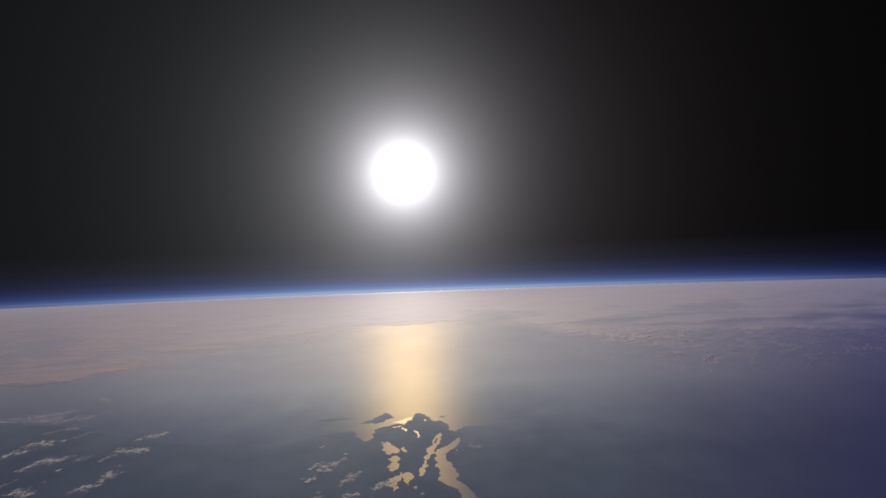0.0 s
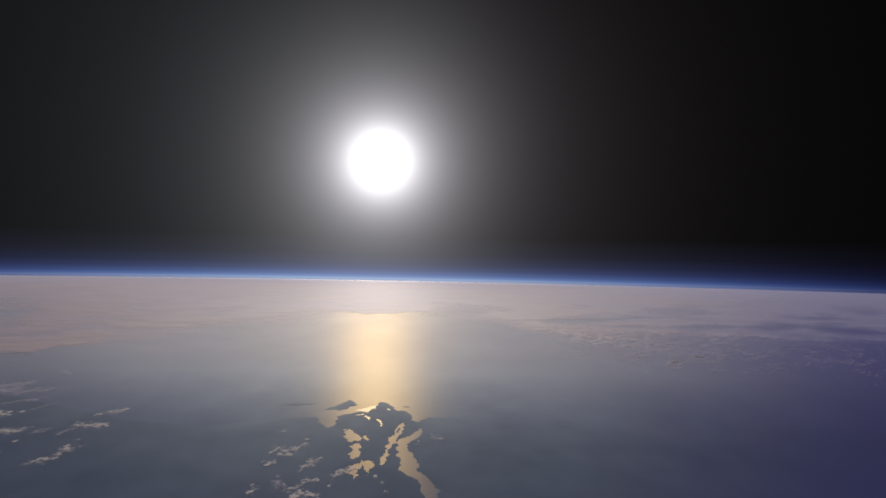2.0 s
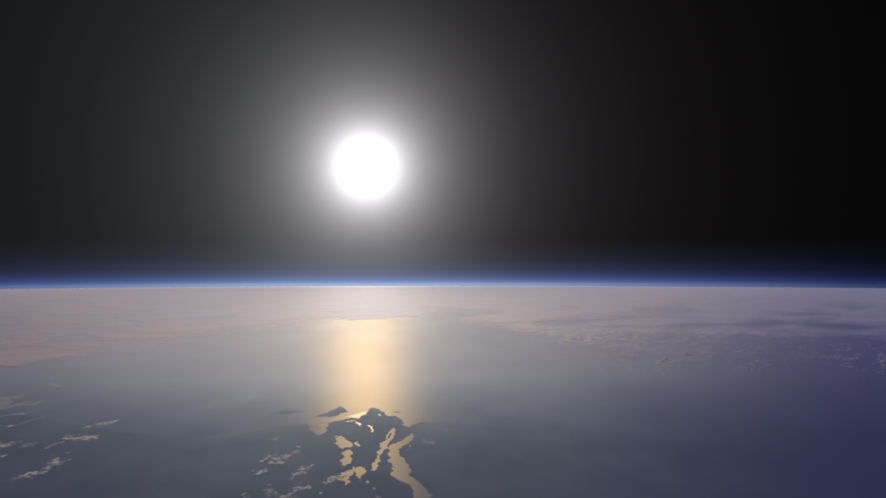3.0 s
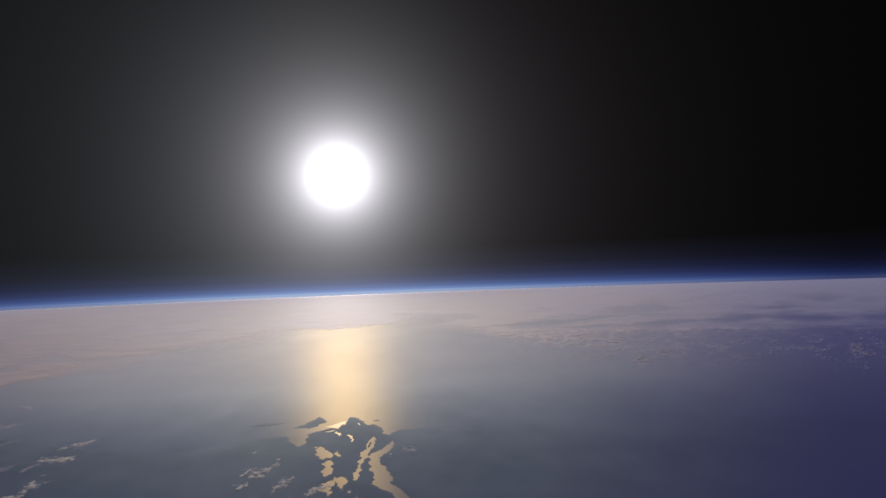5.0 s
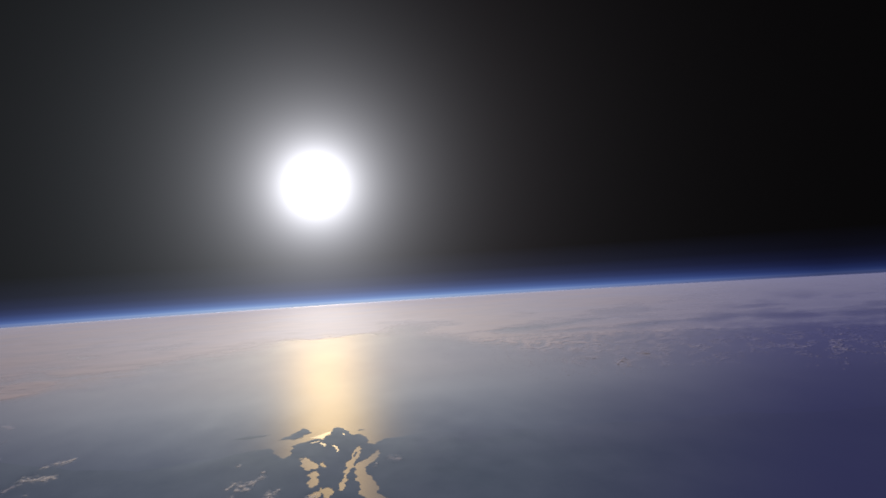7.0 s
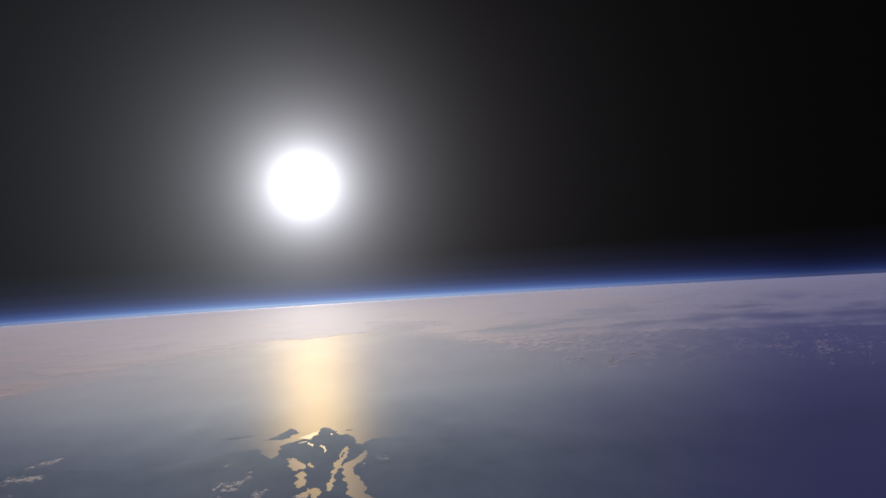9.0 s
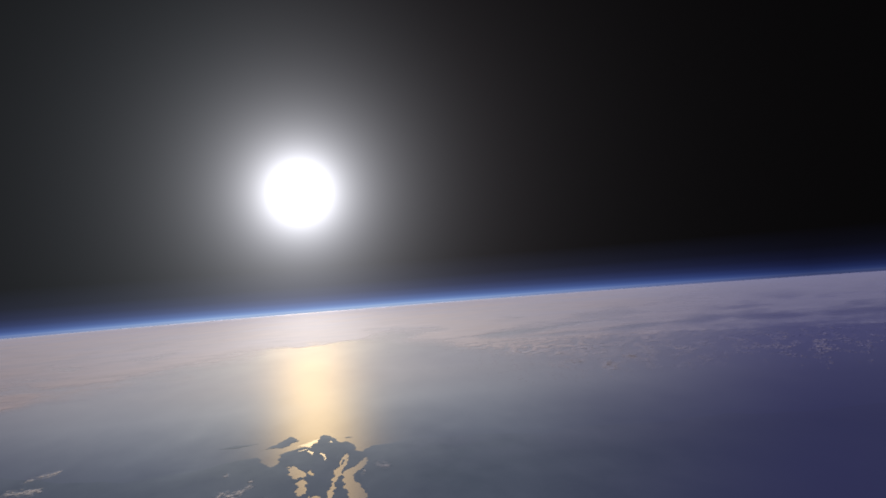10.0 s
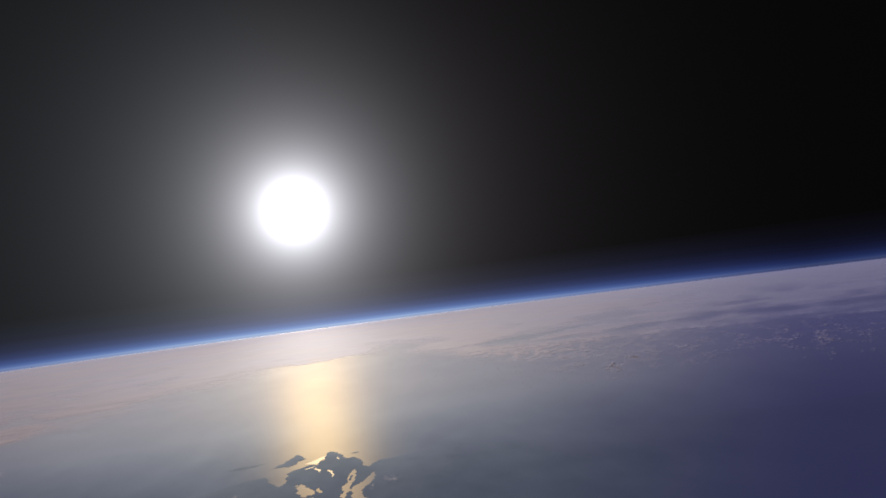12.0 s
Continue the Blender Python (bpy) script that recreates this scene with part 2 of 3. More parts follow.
def mesh_object(name, verts, faces, mat, smooth=True):
    me = bpy.data.meshes.new(name)
    me.from_pydata(verts, [], faces)
    me.materials.append(mat)
    me.polygons.foreach_set("use_smooth", [smooth] * len(me.polygons))
    me.update()
    return new(name, me)


def reach(depression):
    """Distance over the ground of what is seen so many degrees below the level."""
    v = bearing_vector(0, -depression)
    b = (EYE + RADIUS) * v.z
    c = (EYE + RADIUS) ** 2 - RADIUS ** 2
    return (-b - math.sqrt(max(b * b - c, 0.0))) * v.y


# ---- sea ----
def build_cap(name, mat, lift, around):
    rings = [0.0] + [8 * 1.045 ** i for i in range(147)]
    rings = [r for r in rings if r < 4950]
    verts, faces = [(0, 0, lift)], []
    for r in rings[1:]:
        for k in range(around):
            a = 2 * math.pi * k / around
            x, y = r * math.cos(a), r * math.sin(a)
            verts.append((x, y, sink(x, y) + lift))
    for k in range(around):
        faces.append((0, 1 + k, 1 + (k + 1) % around))
    for i in range(len(rings) - 2):
        p, q = 1 + i * around, 1 + (i + 1) * around
        for k in range(around):
            l = (k + 1) % around
            faces.append((p + k, q + k, q + l, p + l))
    return mesh_object(name, verts, faces, mat)


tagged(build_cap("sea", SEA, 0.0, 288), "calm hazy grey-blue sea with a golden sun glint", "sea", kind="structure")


# ---- land ----
def rugged(points, levels, amount, closed=True):
    """An outline broken up like a coast."""
    pts = [Vector(p) for p in points]
    for _ in range(levels):
        out = []
        for i, a in enumerate(pts):
            out.append(a)
            if not closed and i == len(pts) - 1:
                break
            b = pts[(i + 1) % len(pts)]
            side = Vector((b.y - a.y, a.x - b.x)) * random.uniform(-amount, amount)
            out.append((a + b) / 2 + side)
        pts = out
    return pts


def inside(poly, x, y):
    """Which of the places x, y lie in the outline."""
    hit = np.zeros(len(x), bool)
    for a, b in zip(poly, poly[1:] + poly[:1]):
        if a.y != b.y:
            cross = (a.y > y) != (b.y > y)
            hit ^= cross & (x < (b.x - a.x) * (y - a.y) / (b.y - a.y) + a.x)
    return hit


COAST_WEST = [(-174, 391), (-155, 378), (-129, 353), (-97, 330), (-78, 320), (-66, 326), (-55, 330), (-48, 338), (-39, 343), (-36.0, 344), (-34.0, 339), (-32.6, 331), (-31.0, 325), (-29.4, 322), (-27.9, 326), (-26.9, 331), (-27.8, 338), (-28.3, 344.9)]
HEADLAND = [(-28.3, 344.9), (-25.5, 350.2), (-22.7, 353.0), (-19.9, 357.1), (-17.9, 356.0), (-16.6, 353.8), (-16.3, 360.1), (-15.6, 362.8), (-14.1, 365.7), (-13.8, 374.2), (-12.7, 381.7),
            (-11.2, 380.4), (-9.5, 377.5), (-8.2, 371.8), (-7.4, 366.3), (-6.4, 360.9), (-5.0, 359.7), (-3.5, 361.2), (-1.9, 357.3), (-0.8, 353.5), (0.1, 347.2), (-0.3, 341.0)]
COAST_EAST = [(-0.3, 341.0), (2.2, 336), (6.3, 346), (12.7, 347), (21.5, 352), (30, 349), (49, 347), (69, 337), (91, 342), (113, 336), (143, 342), (171, 329)]
INLAND = [(230, 335), (330, 300), (340, 40), (330, -120), (-330, -120), (-340, 150), (-330, 330), (-240, 420)]
CHANNEL_NARROW = [(-3.0, 335.2), (-2.4, 329.6), (-2.7, 322.0), (-3.3, 316.7), (-4.4, 309.3), (-5.2, 301.9), (-6.2, 292.4), (-7.1, 284.4), (-7.7, 275.6), (-7.6, 268.6), (-8.3, 265.2), (-9.4, 266.6),
                  (-9.2, 272.0), (-8.5, 279.7), (-7.5, 288.0), (-6.9, 297.7), (-6.6, 309.1), (-5.8, 314.7), (-5.2, 324.2), (-4.2, 331.6)]
BAR = [(-5.0, 314.0), (-4.5, 318.0), (-3.9, 322.5), (-4.3, 324.0), (-4.9, 319.5), (-5.3, 315.5)]
CHANNEL_WIDE = [(3.4, 324.3), (2.0, 318.8), (0.8, 314.6), (-0.3, 310.5), (-1.5, 308.5), (-2.8, 305.8), (-4.3, 303.0), (-5.1, 297.8), (-4.6, 291.0), (-3.7, 284.0), (-2.8, 271.3),
                (-3.6, 260.4), (-2.0, 256.4), (0.4, 251.2), (2.5, 243.7), (3.2, 233.3), (3.1, 220.0), (6.3, 220.0), (6.8, 229.0), (7.9, 236.9), (6.1, 243.9), (4.3, 252.7), (1.6, 260.7),
                (1.7, 270.1), (0.7, 276.9), (0.5, 282.6), (-1.2, 291.8), (-1.6, 295.3), (-0.3, 299.0), (2.1, 307.7), (3.5, 311.8), (4.1, 317.9)]
LAGOON = [(-22.4, 319.2), (-21.4, 321.4), (-20.0, 316.2), (-18.5, 311.2), (-17.0, 307.4), (-16.3, 301.7), (-17.2, 299.4), (-18.4, 300.5), (-19.2, 297.4), (-20.3, 298.6), (-21.2, 303.3), (-22.5, 306.0), (-22.6, 312.0)]
LAKE = [(-18.7, 294.6), (-17.9, 296.2), (-16.7, 296.1), (-16.1, 292.6), (-15.7, 289.1), (-16.2, 284.9), (-15.7, 280.0), (-16.7, 274.4), (-17.3, 272.8), (-18.1, 277.4), (-18.7, 281.4), (-18.5, 288.0)]
POND = [(-16.1, 308.4), (-15.2, 310.5), (-14.9, 306.6), (-13.9, 302.8), (-14.0, 300.9), (-15.0, 301.8), (-15.6, 303.6)]
FORK = [(-15.3, 272.6), (-14.0, 269.3), (-12.5, 271.4), (-10.9, 269.4), (-10.4, 265.0), (-10.9, 261.5), (-11.7, 259.1), (-11.8, 253.9), (-12.3, 252.8), (-12.5, 258.3), (-13.3, 262.9), (-14.6, 266.8)]
MARSH = [(-18.7, 256.8), (-17.3, 261.2), (-16.4, 266.5), (-15.7, 267.3), (-14.6, 266.9), (-14.1, 264.1), (-15.0, 258.4), (-15.5, 255.0), (-15.0, 247.8), (-15.7, 249.1), (-16.3, 253.6), (-17.6, 254.8)]
COVE = [(-18.0, 346.5), (-17.4, 350.0), (-16.8, 346.2), (-15.5, 344.6), (-15.5, 341.0), (-16.0, 338.3), (-16.6, 342.0)]
STRAND = [(-22.0, 349.6), (-19.6, 351.3), (-17.9, 352.9), (-18.6, 350.2), (-20.6, 348.4)]
INLET = [(-13.3, 340.9), (-12.2, 340.3), (-11.1, 337.2), (-10.6, 331.5), (-10.8, 326.0), (-11.3, 326.8), (-11.4, 332.0), (-12.2, 336.6)]
TARN = [(-9.8, 363.3), (-9.4, 366.1), (-8.7, 363.4), (-9.0, 360.7)]
MERE = [(-24.0, 318.6), (-22.9, 320.8), (-22.6, 317.6)]
LEE_GLINT = [(-22.4, 360.2), (-20.7, 362.6), (-18.7, 365.5), (-17.0, 368.5), (-15.2, 371.5), (-13.9, 372.5), (-14.2, 367.2), (-15.9, 364.0), (-16.5, 360.6), (-17.0, 355.6), (-18.2, 357.4), (-20.2, 358.9)]
ISLET = [(-34.6, 360.5), (-30.8, 368.5), (-28.6, 376.0), (-27.0, 381.5), (-26.1, 386.5), (-25.0, 383.5), (-23.4, 376.7), (-22.0, 373.7), (-23.5, 370.3), (-25.2, 368.0), (-26.5, 361.7), (-28.0, 358.8), (-30.0, 361.0), (-31.9, 360.8)]
SHOAL = [(-53.0, 370.5), (-50.5, 373.5), (-47.4, 375.5), (-43.5, 375.5), (-38.1, 376.2), (-41.0, 372.5), (-45.5, 369.5)]
SKERRY = [(-3.9, 369.6), (-2.5, 371.6), (-0.9, 371.2), (-1.6, 369.4), (-2.8, 368.9)]
WATERS = [
    ("channel", CHANNEL_NARROW, "narrow ragged channel of golden water between dark shores", TAN_GLINT), ("channel", CHANNEL_WIDE, "wide tan channel of calm water winding inland", TAN_GLINT),
    ("lagoon", LAGOON, "sunlit tan lagoon enclosed by dark land", TAN_GLINT), ("lake", LAKE, "small tan lake below the lagoon", TAN_GLINT), ("pond", POND, "little bright pond beside the lagoon", SEA),
    ("pool", FORK, "funnel-shaped bright pool in dark land", SEA), ("marsh", MARSH, "marshy tan water under thin cloud", TAN_GLINT), ("cove", COVE, "bright cove behind the headland", BRIGHT_GLINT),
    ("strand", STRAND, "thin strip of bright tidal water on the shore", BRIGHT_GLINT), ("inlet", INLET, "hooked brilliant inlet in the dark headland", BRIGHT_GLINT), ("tarn", TARN, "tiny brilliant tarn on the headland", BRIGHT_GLINT),
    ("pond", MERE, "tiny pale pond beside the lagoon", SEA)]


def land_mesh(name, outline, waters, steps, top):
    """Land within an outline, less its waters: low at the shore, hilly inland, with a bank down into the sea."""
    from mathutils.geometry import delaunay_2d_cdt
    rims = [outline] + waters
    points, edges = [], []
    for rim in rims:
        first = len(points)
        points += rim
        edges += [(first + i, first + (i + 1) % len(rim)) for i in range(len(rim))]
    shore = np.array([p[:] for p in points])
    for x0, x1, y0, y1, dx, dy in steps:
        x, y = np.meshgrid(np.arange(x0, x1, dx), np.arange(y0, y1, dy))
        x, y = x.ravel(), y.ravel()
        x, y = x + np.random.uniform(-0.3, 0.3, len(x)) * dx, y + np.random.uniform(-0.3, 0.3, len(y)) * dy
        keep = inside(outline, x, y)
        points += [Vector((float(a), float(b))) for a, b in zip(x[keep], y[keep])]
    verts, _, faces, _, _, _ = delaunay_2d_cdt(points, edges, [], 0, 1e-4)
    co = np.array([v[:] for v in verts])
    tri = np.array([f for f in faces])
    mid = co[tri].mean(axis=1)
    keep = inside(outline, mid[:, 0], mid[:, 1])
    for rim in waters:
        keep &= ~inside(rim, mid[:, 0], mid[:, 1])
    # slivers along the shore, which would shade unevenly, are left to the water
    e, f = co[tri[:, 1]] - co[tri[:, 0]], co[tri[:, 2]] - co[tri[:, 0]]
    longest = np.sqrt(np.maximum.reduce([(e ** 2).sum(1), (f ** 2).sum(1), ((e - f) ** 2).sum(1)]))
    keep &= np.abs(e[:, 0] * f[:, 1] - e[:, 1] * f[:, 0]) > 0.05 * longest
    tri = tri[keep]
    used, tri = np.unique(tri, return_inverse=True)
    tri = tri.reshape(-1, 3)
    co = co[used]
    off = np.empty(len(co))
    for i in range(0, len(co), 500):
        block = co[i:i + 500]
        off[i:i + 500] = np.sqrt(((block[:, None] - shore[None]) ** 2).sum(-1).min(1))
    out = []
    for (x, y), o in zip(co, off):
        hill = 0.5 + 0.9 * noise.fractal(Vector((x * 0.11, y * 0.05, 3.0)), 1.0, 2.0, 5)
        out.append((x, y, sink(x, y) + 0.015 + min(o * 0.012, top) * max(hill, 0.08)))
    ob = mesh_object(name, out, [tuple(int(i) for i in f) for f in tri], LAND)
    bm = bmesh.new()
    bm.from_mesh(ob.data)
    rim = [e for e in bm.edges if e.is_boundary]
    made = bmesh.ops.extrude_edge_only(bm, edges=rim)
    for v in made["geom"]:
        if isinstance(v, bmesh.types.BMVert):
            v.co.z -= 0.2
        elif isinstance(v, bmesh.types.BMFace):
            v.smooth = False
    bmesh.ops.split_edges(bm, edges=rim)
    bm.to_mesh(ob.data)
    bm.free()
    return ob


def water_body(name, rim, label, mat, lift):
    """Water a finger's breadth over the sea: it fills a gap in the land, and makes the glint patch by the headland."""
    from mathutils.geometry import delaunay_2d_cdt
    verts, _, faces, _, _, _ = delaunay_2d_cdt(rim, [(i, (i + 1) % len(rim)) for i in range(len(rim))], [], 1, 1e-4)
    ob = mesh_object(name, [(x, y, sink(x, y) + lift) for x, y in verts], [tuple(f) for f in faces], mat)
    return tagged(ob, label, "water")


def build_land():
    coast = rugged(COAST_WEST, 3, 0.14, False)[:-1] + rugged(HEADLAND, 2, 0.12, False)[:-1] + rugged(COAST_EAST, 3, 0.14, False) + [Vector(p) for p in INLAND]
    rims = [rugged(w, 3, 0.11 if len(w) > 18 else 0.19 if len(w) > 9 else 0.08) for _, w, _, _ in WATERS]
    land = land_mesh("land", coast, rims, [(-60, 40, 205, 390, 1.0, 2.4), (-340, 340, -118, 430, 9.0, 9.0)], 0.02)
    tagged(land, "dark slate-coloured coast cut by channels and lagoons", "land", kind="structure")
    for i, ((name, _, label, mat), rim) in enumerate(zip(WATERS, rims)):
        water_body(name, rim, label, mat, 0.005 + 0.004 * (i % 2))
    # patch of open sea given a stronger glint through its material
    water_body("glint_patch", rugged(LEE_GLINT, 2, 0.1), "brilliant patch of stronger sun glint beside the headland", BRIGHT_GLINT, 0.005)
    islet = land_mesh("island", rugged(ISLET, 2, 0.12), [], [(-38, -20, 351, 388, 0.8, 1.6)], 0.03)
    tagged(islet, "small dark pointed island off the headland", "island")
    shoal = land_mesh("island", rugged(SHOAL, 2, 0.12), [], [(-54, -37, 366, 378, 0.8, 1.6)], 0.03)
    tagged(shoal, "low faint dark islet lying in haze off the coast", "island")
    bar = land_mesh("island", rugged(BAR, 2, 0.1), [], [(-6, -3, 313, 325, 0.4, 0.8)], 0.03)
    tagged(bar, "narrow dark bar of land amid the ragged channel", "island")
    skerry = land_mesh("island", rugged(SKERRY, 2, 0.12), [], [(-4, 0, 368, 372, 0.4, 0.8)], 0.03)
    tagged(skerry, "tiny dark skerry lying in the sun glint", "island")


build_land()


# ---- clouds ----
def cloud_cells(place, swell, rows, columns, base):
    """Lumps of cloud over a net of cells: where the swell (its height and its thickness) is above nought the cloud stands that high over its base.
    Returns its separate pieces as (cells, verts, faces, thickness)."""
    grid = np.array([[swell(r, c) for c in range(columns)] for r in range(rows)])
    high, dense = grid[..., 0], grid[..., 1]
    full = (np.maximum.reduce([high[:-1, :-1], high[1:, :-1], high[:-1, 1:], high[1:, 1:]]) > 0)
    seen, pieces = np.zeros_like(full), []
    for r0, c0 in zip(*np.nonzero(full)):
        if seen[r0, c0]:
            continue
        seen[r0, c0] = True
        stack, cells = [(r0, c0)], []
        while stack:
            r, c = stack.pop()
            cells.append((r, c))
            for q, k in ((r + 1, c), (r - 1, c), (r, c + 1), (r, c - 1)):
                if 0 <= q < rows - 1 and 0 <= k < columns - 1 and full[q, k] and not seen[q, k]:
                    seen[q, k] = True
                    stack.append((q, k))
        top, low, verts, faces, thick = {}, {}, [], [], []
        for r, c in cells:
            for table, under in ((top, False), (low, True)):
                ring = []
                for q, k in ((r, c), (r, c + 1), (r + 1, c + 1), (r + 1, c)):
                    if high[q, k] <= 0:
                        ring.append(top.setdefault((q, k), len(verts)))
                    else:
                        ring.append(table.setdefault((q, k), len(verts)))
                    if ring[-1] == len(verts):
                        x, y = place(q, k)
                        lift = 0.0 if high[q, k] <= 0 else (-0.12 * high[q, k] if under else high[q, k])
                        verts.append((x, y, sink(x, y) + base + lift))
                        thick.append(dense[q, k])
                faces.append(tuple(reversed(ring)) if under else tuple(ring))
        pieces.append((len(cells), verts, faces, thick))
    return pieces


def cloud(lines, width, height, label, mat, least=4):
    """A cumulus along one or more crest lines over the ground; its separate lumps are its parts."""
    dx, dy, squeeze = 0.2, 0.6, 0.22
    lines = [[Vector((x, y * squeeze)) for x, y in line] for line in lines]
    spots = [p for line in lines for p in line]
    seed = abs(spots[0].x * 17.31 + spots[0].y * 9.17) % 500
    left, near = min(p.x for p in spots) - 2.4 * width, min(p.y for p in spots) / squeeze - 2.4 * width / squeeze
    columns = int((max(p.x for p in spots) + 2.4 * width - left) / dx) + 2
    rows = int((max(p.y for p in spots) / squeeze + 2.4 * width / squeeze - near) / dy) + 2

    def place(r, c):
        return left + c * dx, near + r * dy

    def swell(r, c):
        x, y = place(r, c)
        p = Vector((x, y * squeeze))
        d, crest_side = 9.0, 0.0
        for line in lines:
            for a, b in zip(line, line[1:]):
                along = b - a
                f = min(max((p - a).dot(along) / max(along.length_squared, 1e-6), 0.0), 1.0)
                apart = (p - a - along * f) / width
                if apart.length < d:
                    d, crest_side = apart.length, apart.y
        if d > 2.3:
            return 0.0, 0.0
        rag = noise.fractal(Vector((x * 0.55, y * squeeze * 1.3, seed)), 0.7, 2.1, 6)
        m = 0.60 - d * 0.46 + 0.55 * rag
        if m <= 0:
            return 0.0, 0.0
        cell = noise.voronoi(Vector((x * 1.1, y * squeeze * 1.6, seed + 9)))[0][0]
        lump = max(1.0 - 1.5 * cell * cell, 0.1)
        # sunlit crests painted in: the far side is made denser, so it shows paler
        return height * min(m, 1.0) ** 0.7 * (0.25 + 0.9 * lump) + 0.01, min(1.35 * m * (0.15 + 1.1 * lump) * min(max(0.75 + 0.5 * crest_side, 0.4), 1.3), 1.0)

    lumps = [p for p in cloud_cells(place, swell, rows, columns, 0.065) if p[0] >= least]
    if not lumps:
        return
    thing = None
    if len(lumps) > 1:
        thing = tagged(new("cloud"), label, "cloud", "scattered clouds over the coast")
        thing.location = (spots[0].x, spots[0].y / squeeze, sink(spots[0].x, spots[0].y / squeeze))
    lumps.sort(key=lambda lump: -lump[0])
    for i, (_, verts, faces, thick) in enumerate(lumps):
        if thing:
            verts = [tuple(Vector(v) - thing.location) for v in verts]
        ob = mesh_object("cloud" if not thing else "puff" if i else "body", verts, faces, mat)
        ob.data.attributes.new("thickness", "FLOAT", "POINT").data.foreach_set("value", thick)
        if thing:
            ob.parent = thing
        else:
            tagged(ob, label, "cloud", "scattered clouds over the coast")


BANK, BROKEN, SMALL, FAINT = "ragged bank of warm-lit cumulus over dark land", "broken row of warm-lit cumulus puffs over the coast", "small lone puff of cloud over the coast", "thin pale streak of cloud over grey sea"
# crest lines over the ground of the clouds in the west, in the middle, of lone puffs and of faint streaks
WEST = [
    [[(-115.6, 341.2), (-113.3, 346.5), (-109.5, 349.4)]], [[(-115.8, 321.0), (-111.5, 318.3), (-108.7, 318.9), (-105.9, 319.4)]],
    [[(-107.5, 262.6), (-105.8, 264.3), (-104.1, 265.5), (-103.5, 268.8)], [(-103.5, 268.8), (-104.9, 276.3), (-105.6, 281.7), (-102.8, 279.7)]],
    [[(-137.4, 292.9), (-137.2, 299.6), (-137.8, 305.8), (-135.4, 307.2), (-130.1, 308.2)]], [[(-154.7, 338.2), (-152.8, 342.3), (-147.5, 335.9), (-145.6, 338.8)]],
    [[(-153.8, 316.7), (-154.6, 322.7), (-154.0, 325.5), (-150.2, 322.9)]], [[(-125.2, 260.4), (-123.8, 262.8), (-119.8, 257.7)]]]
MIDDLE = [
    [[(-42.4, 279.4), (-41.8, 284.4), (-40.2, 285.3)], [(-39.8, 277.1), (-37.3, 277.2), (-35.5, 279.0)], [(-38.9, 282.9), (-35.8, 285.6), (-34.8, 291.7), (-33.6, 293.5)]],
    [[(-30.7, 258.3), (-30.4, 262.5), (-28.1, 263.4)], [(-30.3, 268.4), (-27.1, 269.3)]], [[(-41.2, 262.7), (-40.3, 264.1), (-39.7, 267.1)]],
    [[(-32.6, 237.8), (-30.9, 236.2), (-29.8, 236.8), (-28.7, 239.8)], [(-28.4, 242.8), (-26.9, 245.4), (-25.7, 246.0)]],
    [[(-28.9, 227.4), (-28.2, 229.6), (-25.6, 229.7)]], [[(-24.3, 229.2), (-23.2, 229.2)]], [[(-40.7, 232.3), (-39.5, 235.8)]],
    [[(-21.0, 250.8), (-19.8, 254.1), (-18.5, 257.6), (-16.4, 259.1)]]]
LONE = [
    [(-121.9, 275.1), (-121.0, 275.0)], [(-106.5, 295.6), (-105.9, 295.5)], [(-124.7, 291.7), (-123.8, 290.8)], [(-43.1, 266.9), (-42.6, 266.9)], [(-41.5, 239.8), (-41.1, 239.8)],
    [(-21.3, 240.2), (-20.9, 242.6)], [(1.5, 295.8), (2.3, 299.5)], [(3.0, 274.1), (3.4, 274.1)], [(-9.9, 250.7), (-9.6, 250.7)], [(-7.6, 244.5), (-7.2, 245.7)], [(-6.4, 235.0), (-5.8, 235.1)],
    [(-34.5, 300.6), (-33.8, 301.6)], [(-44.6, 314.7), (-43.1, 314.4)]]
STREAKS = [
    [(-159.4, 362.4), (-157.6, 363.3)], [(-156.2, 370.7), (-150.7, 372.2)], [(-143.2, 350.8), (-141.6, 357.8), (-140.6, 362.5)], [(-124.8, 308.2), (-122.4, 306.9)],
    [(-132.5, 270.9), (-132.1, 275.1)], [(-115.9, 304.1), (-115.4, 310.4), (-114.9, 316.0)], [(-35.9, 245.5), (-34.1, 238.4)], [(7.6, 306.6), (9.8, 305.7)], [(-176.0, 466.0), (-167.7, 452.9)]]
VEILS = [[(-193.1, 396.0), (-184.9, 404.8), (-174.3, 415.2)], [(-181.9, 398.1), (-167.1, 392.2), (-157.8, 399.1)]]
for lines in WEST:
    cloud(lines, 1.35, 0.035, BANK, CLOUD)
for lines in MIDDLE:
    cloud(lines, 0.80, 0.03, BROKEN, CLOUD)
for line in LONE:
    cloud([line], 0.42, 0.02, SMALL, CLOUD, 3)
for line in STREAKS:
    cloud([line], 1.1, 0.03, FAINT, THIN)
for line in VEILS:
    cloud([line], 2.6, 0.03, "broad dim veil of thin cloud over grey sea", THIN)


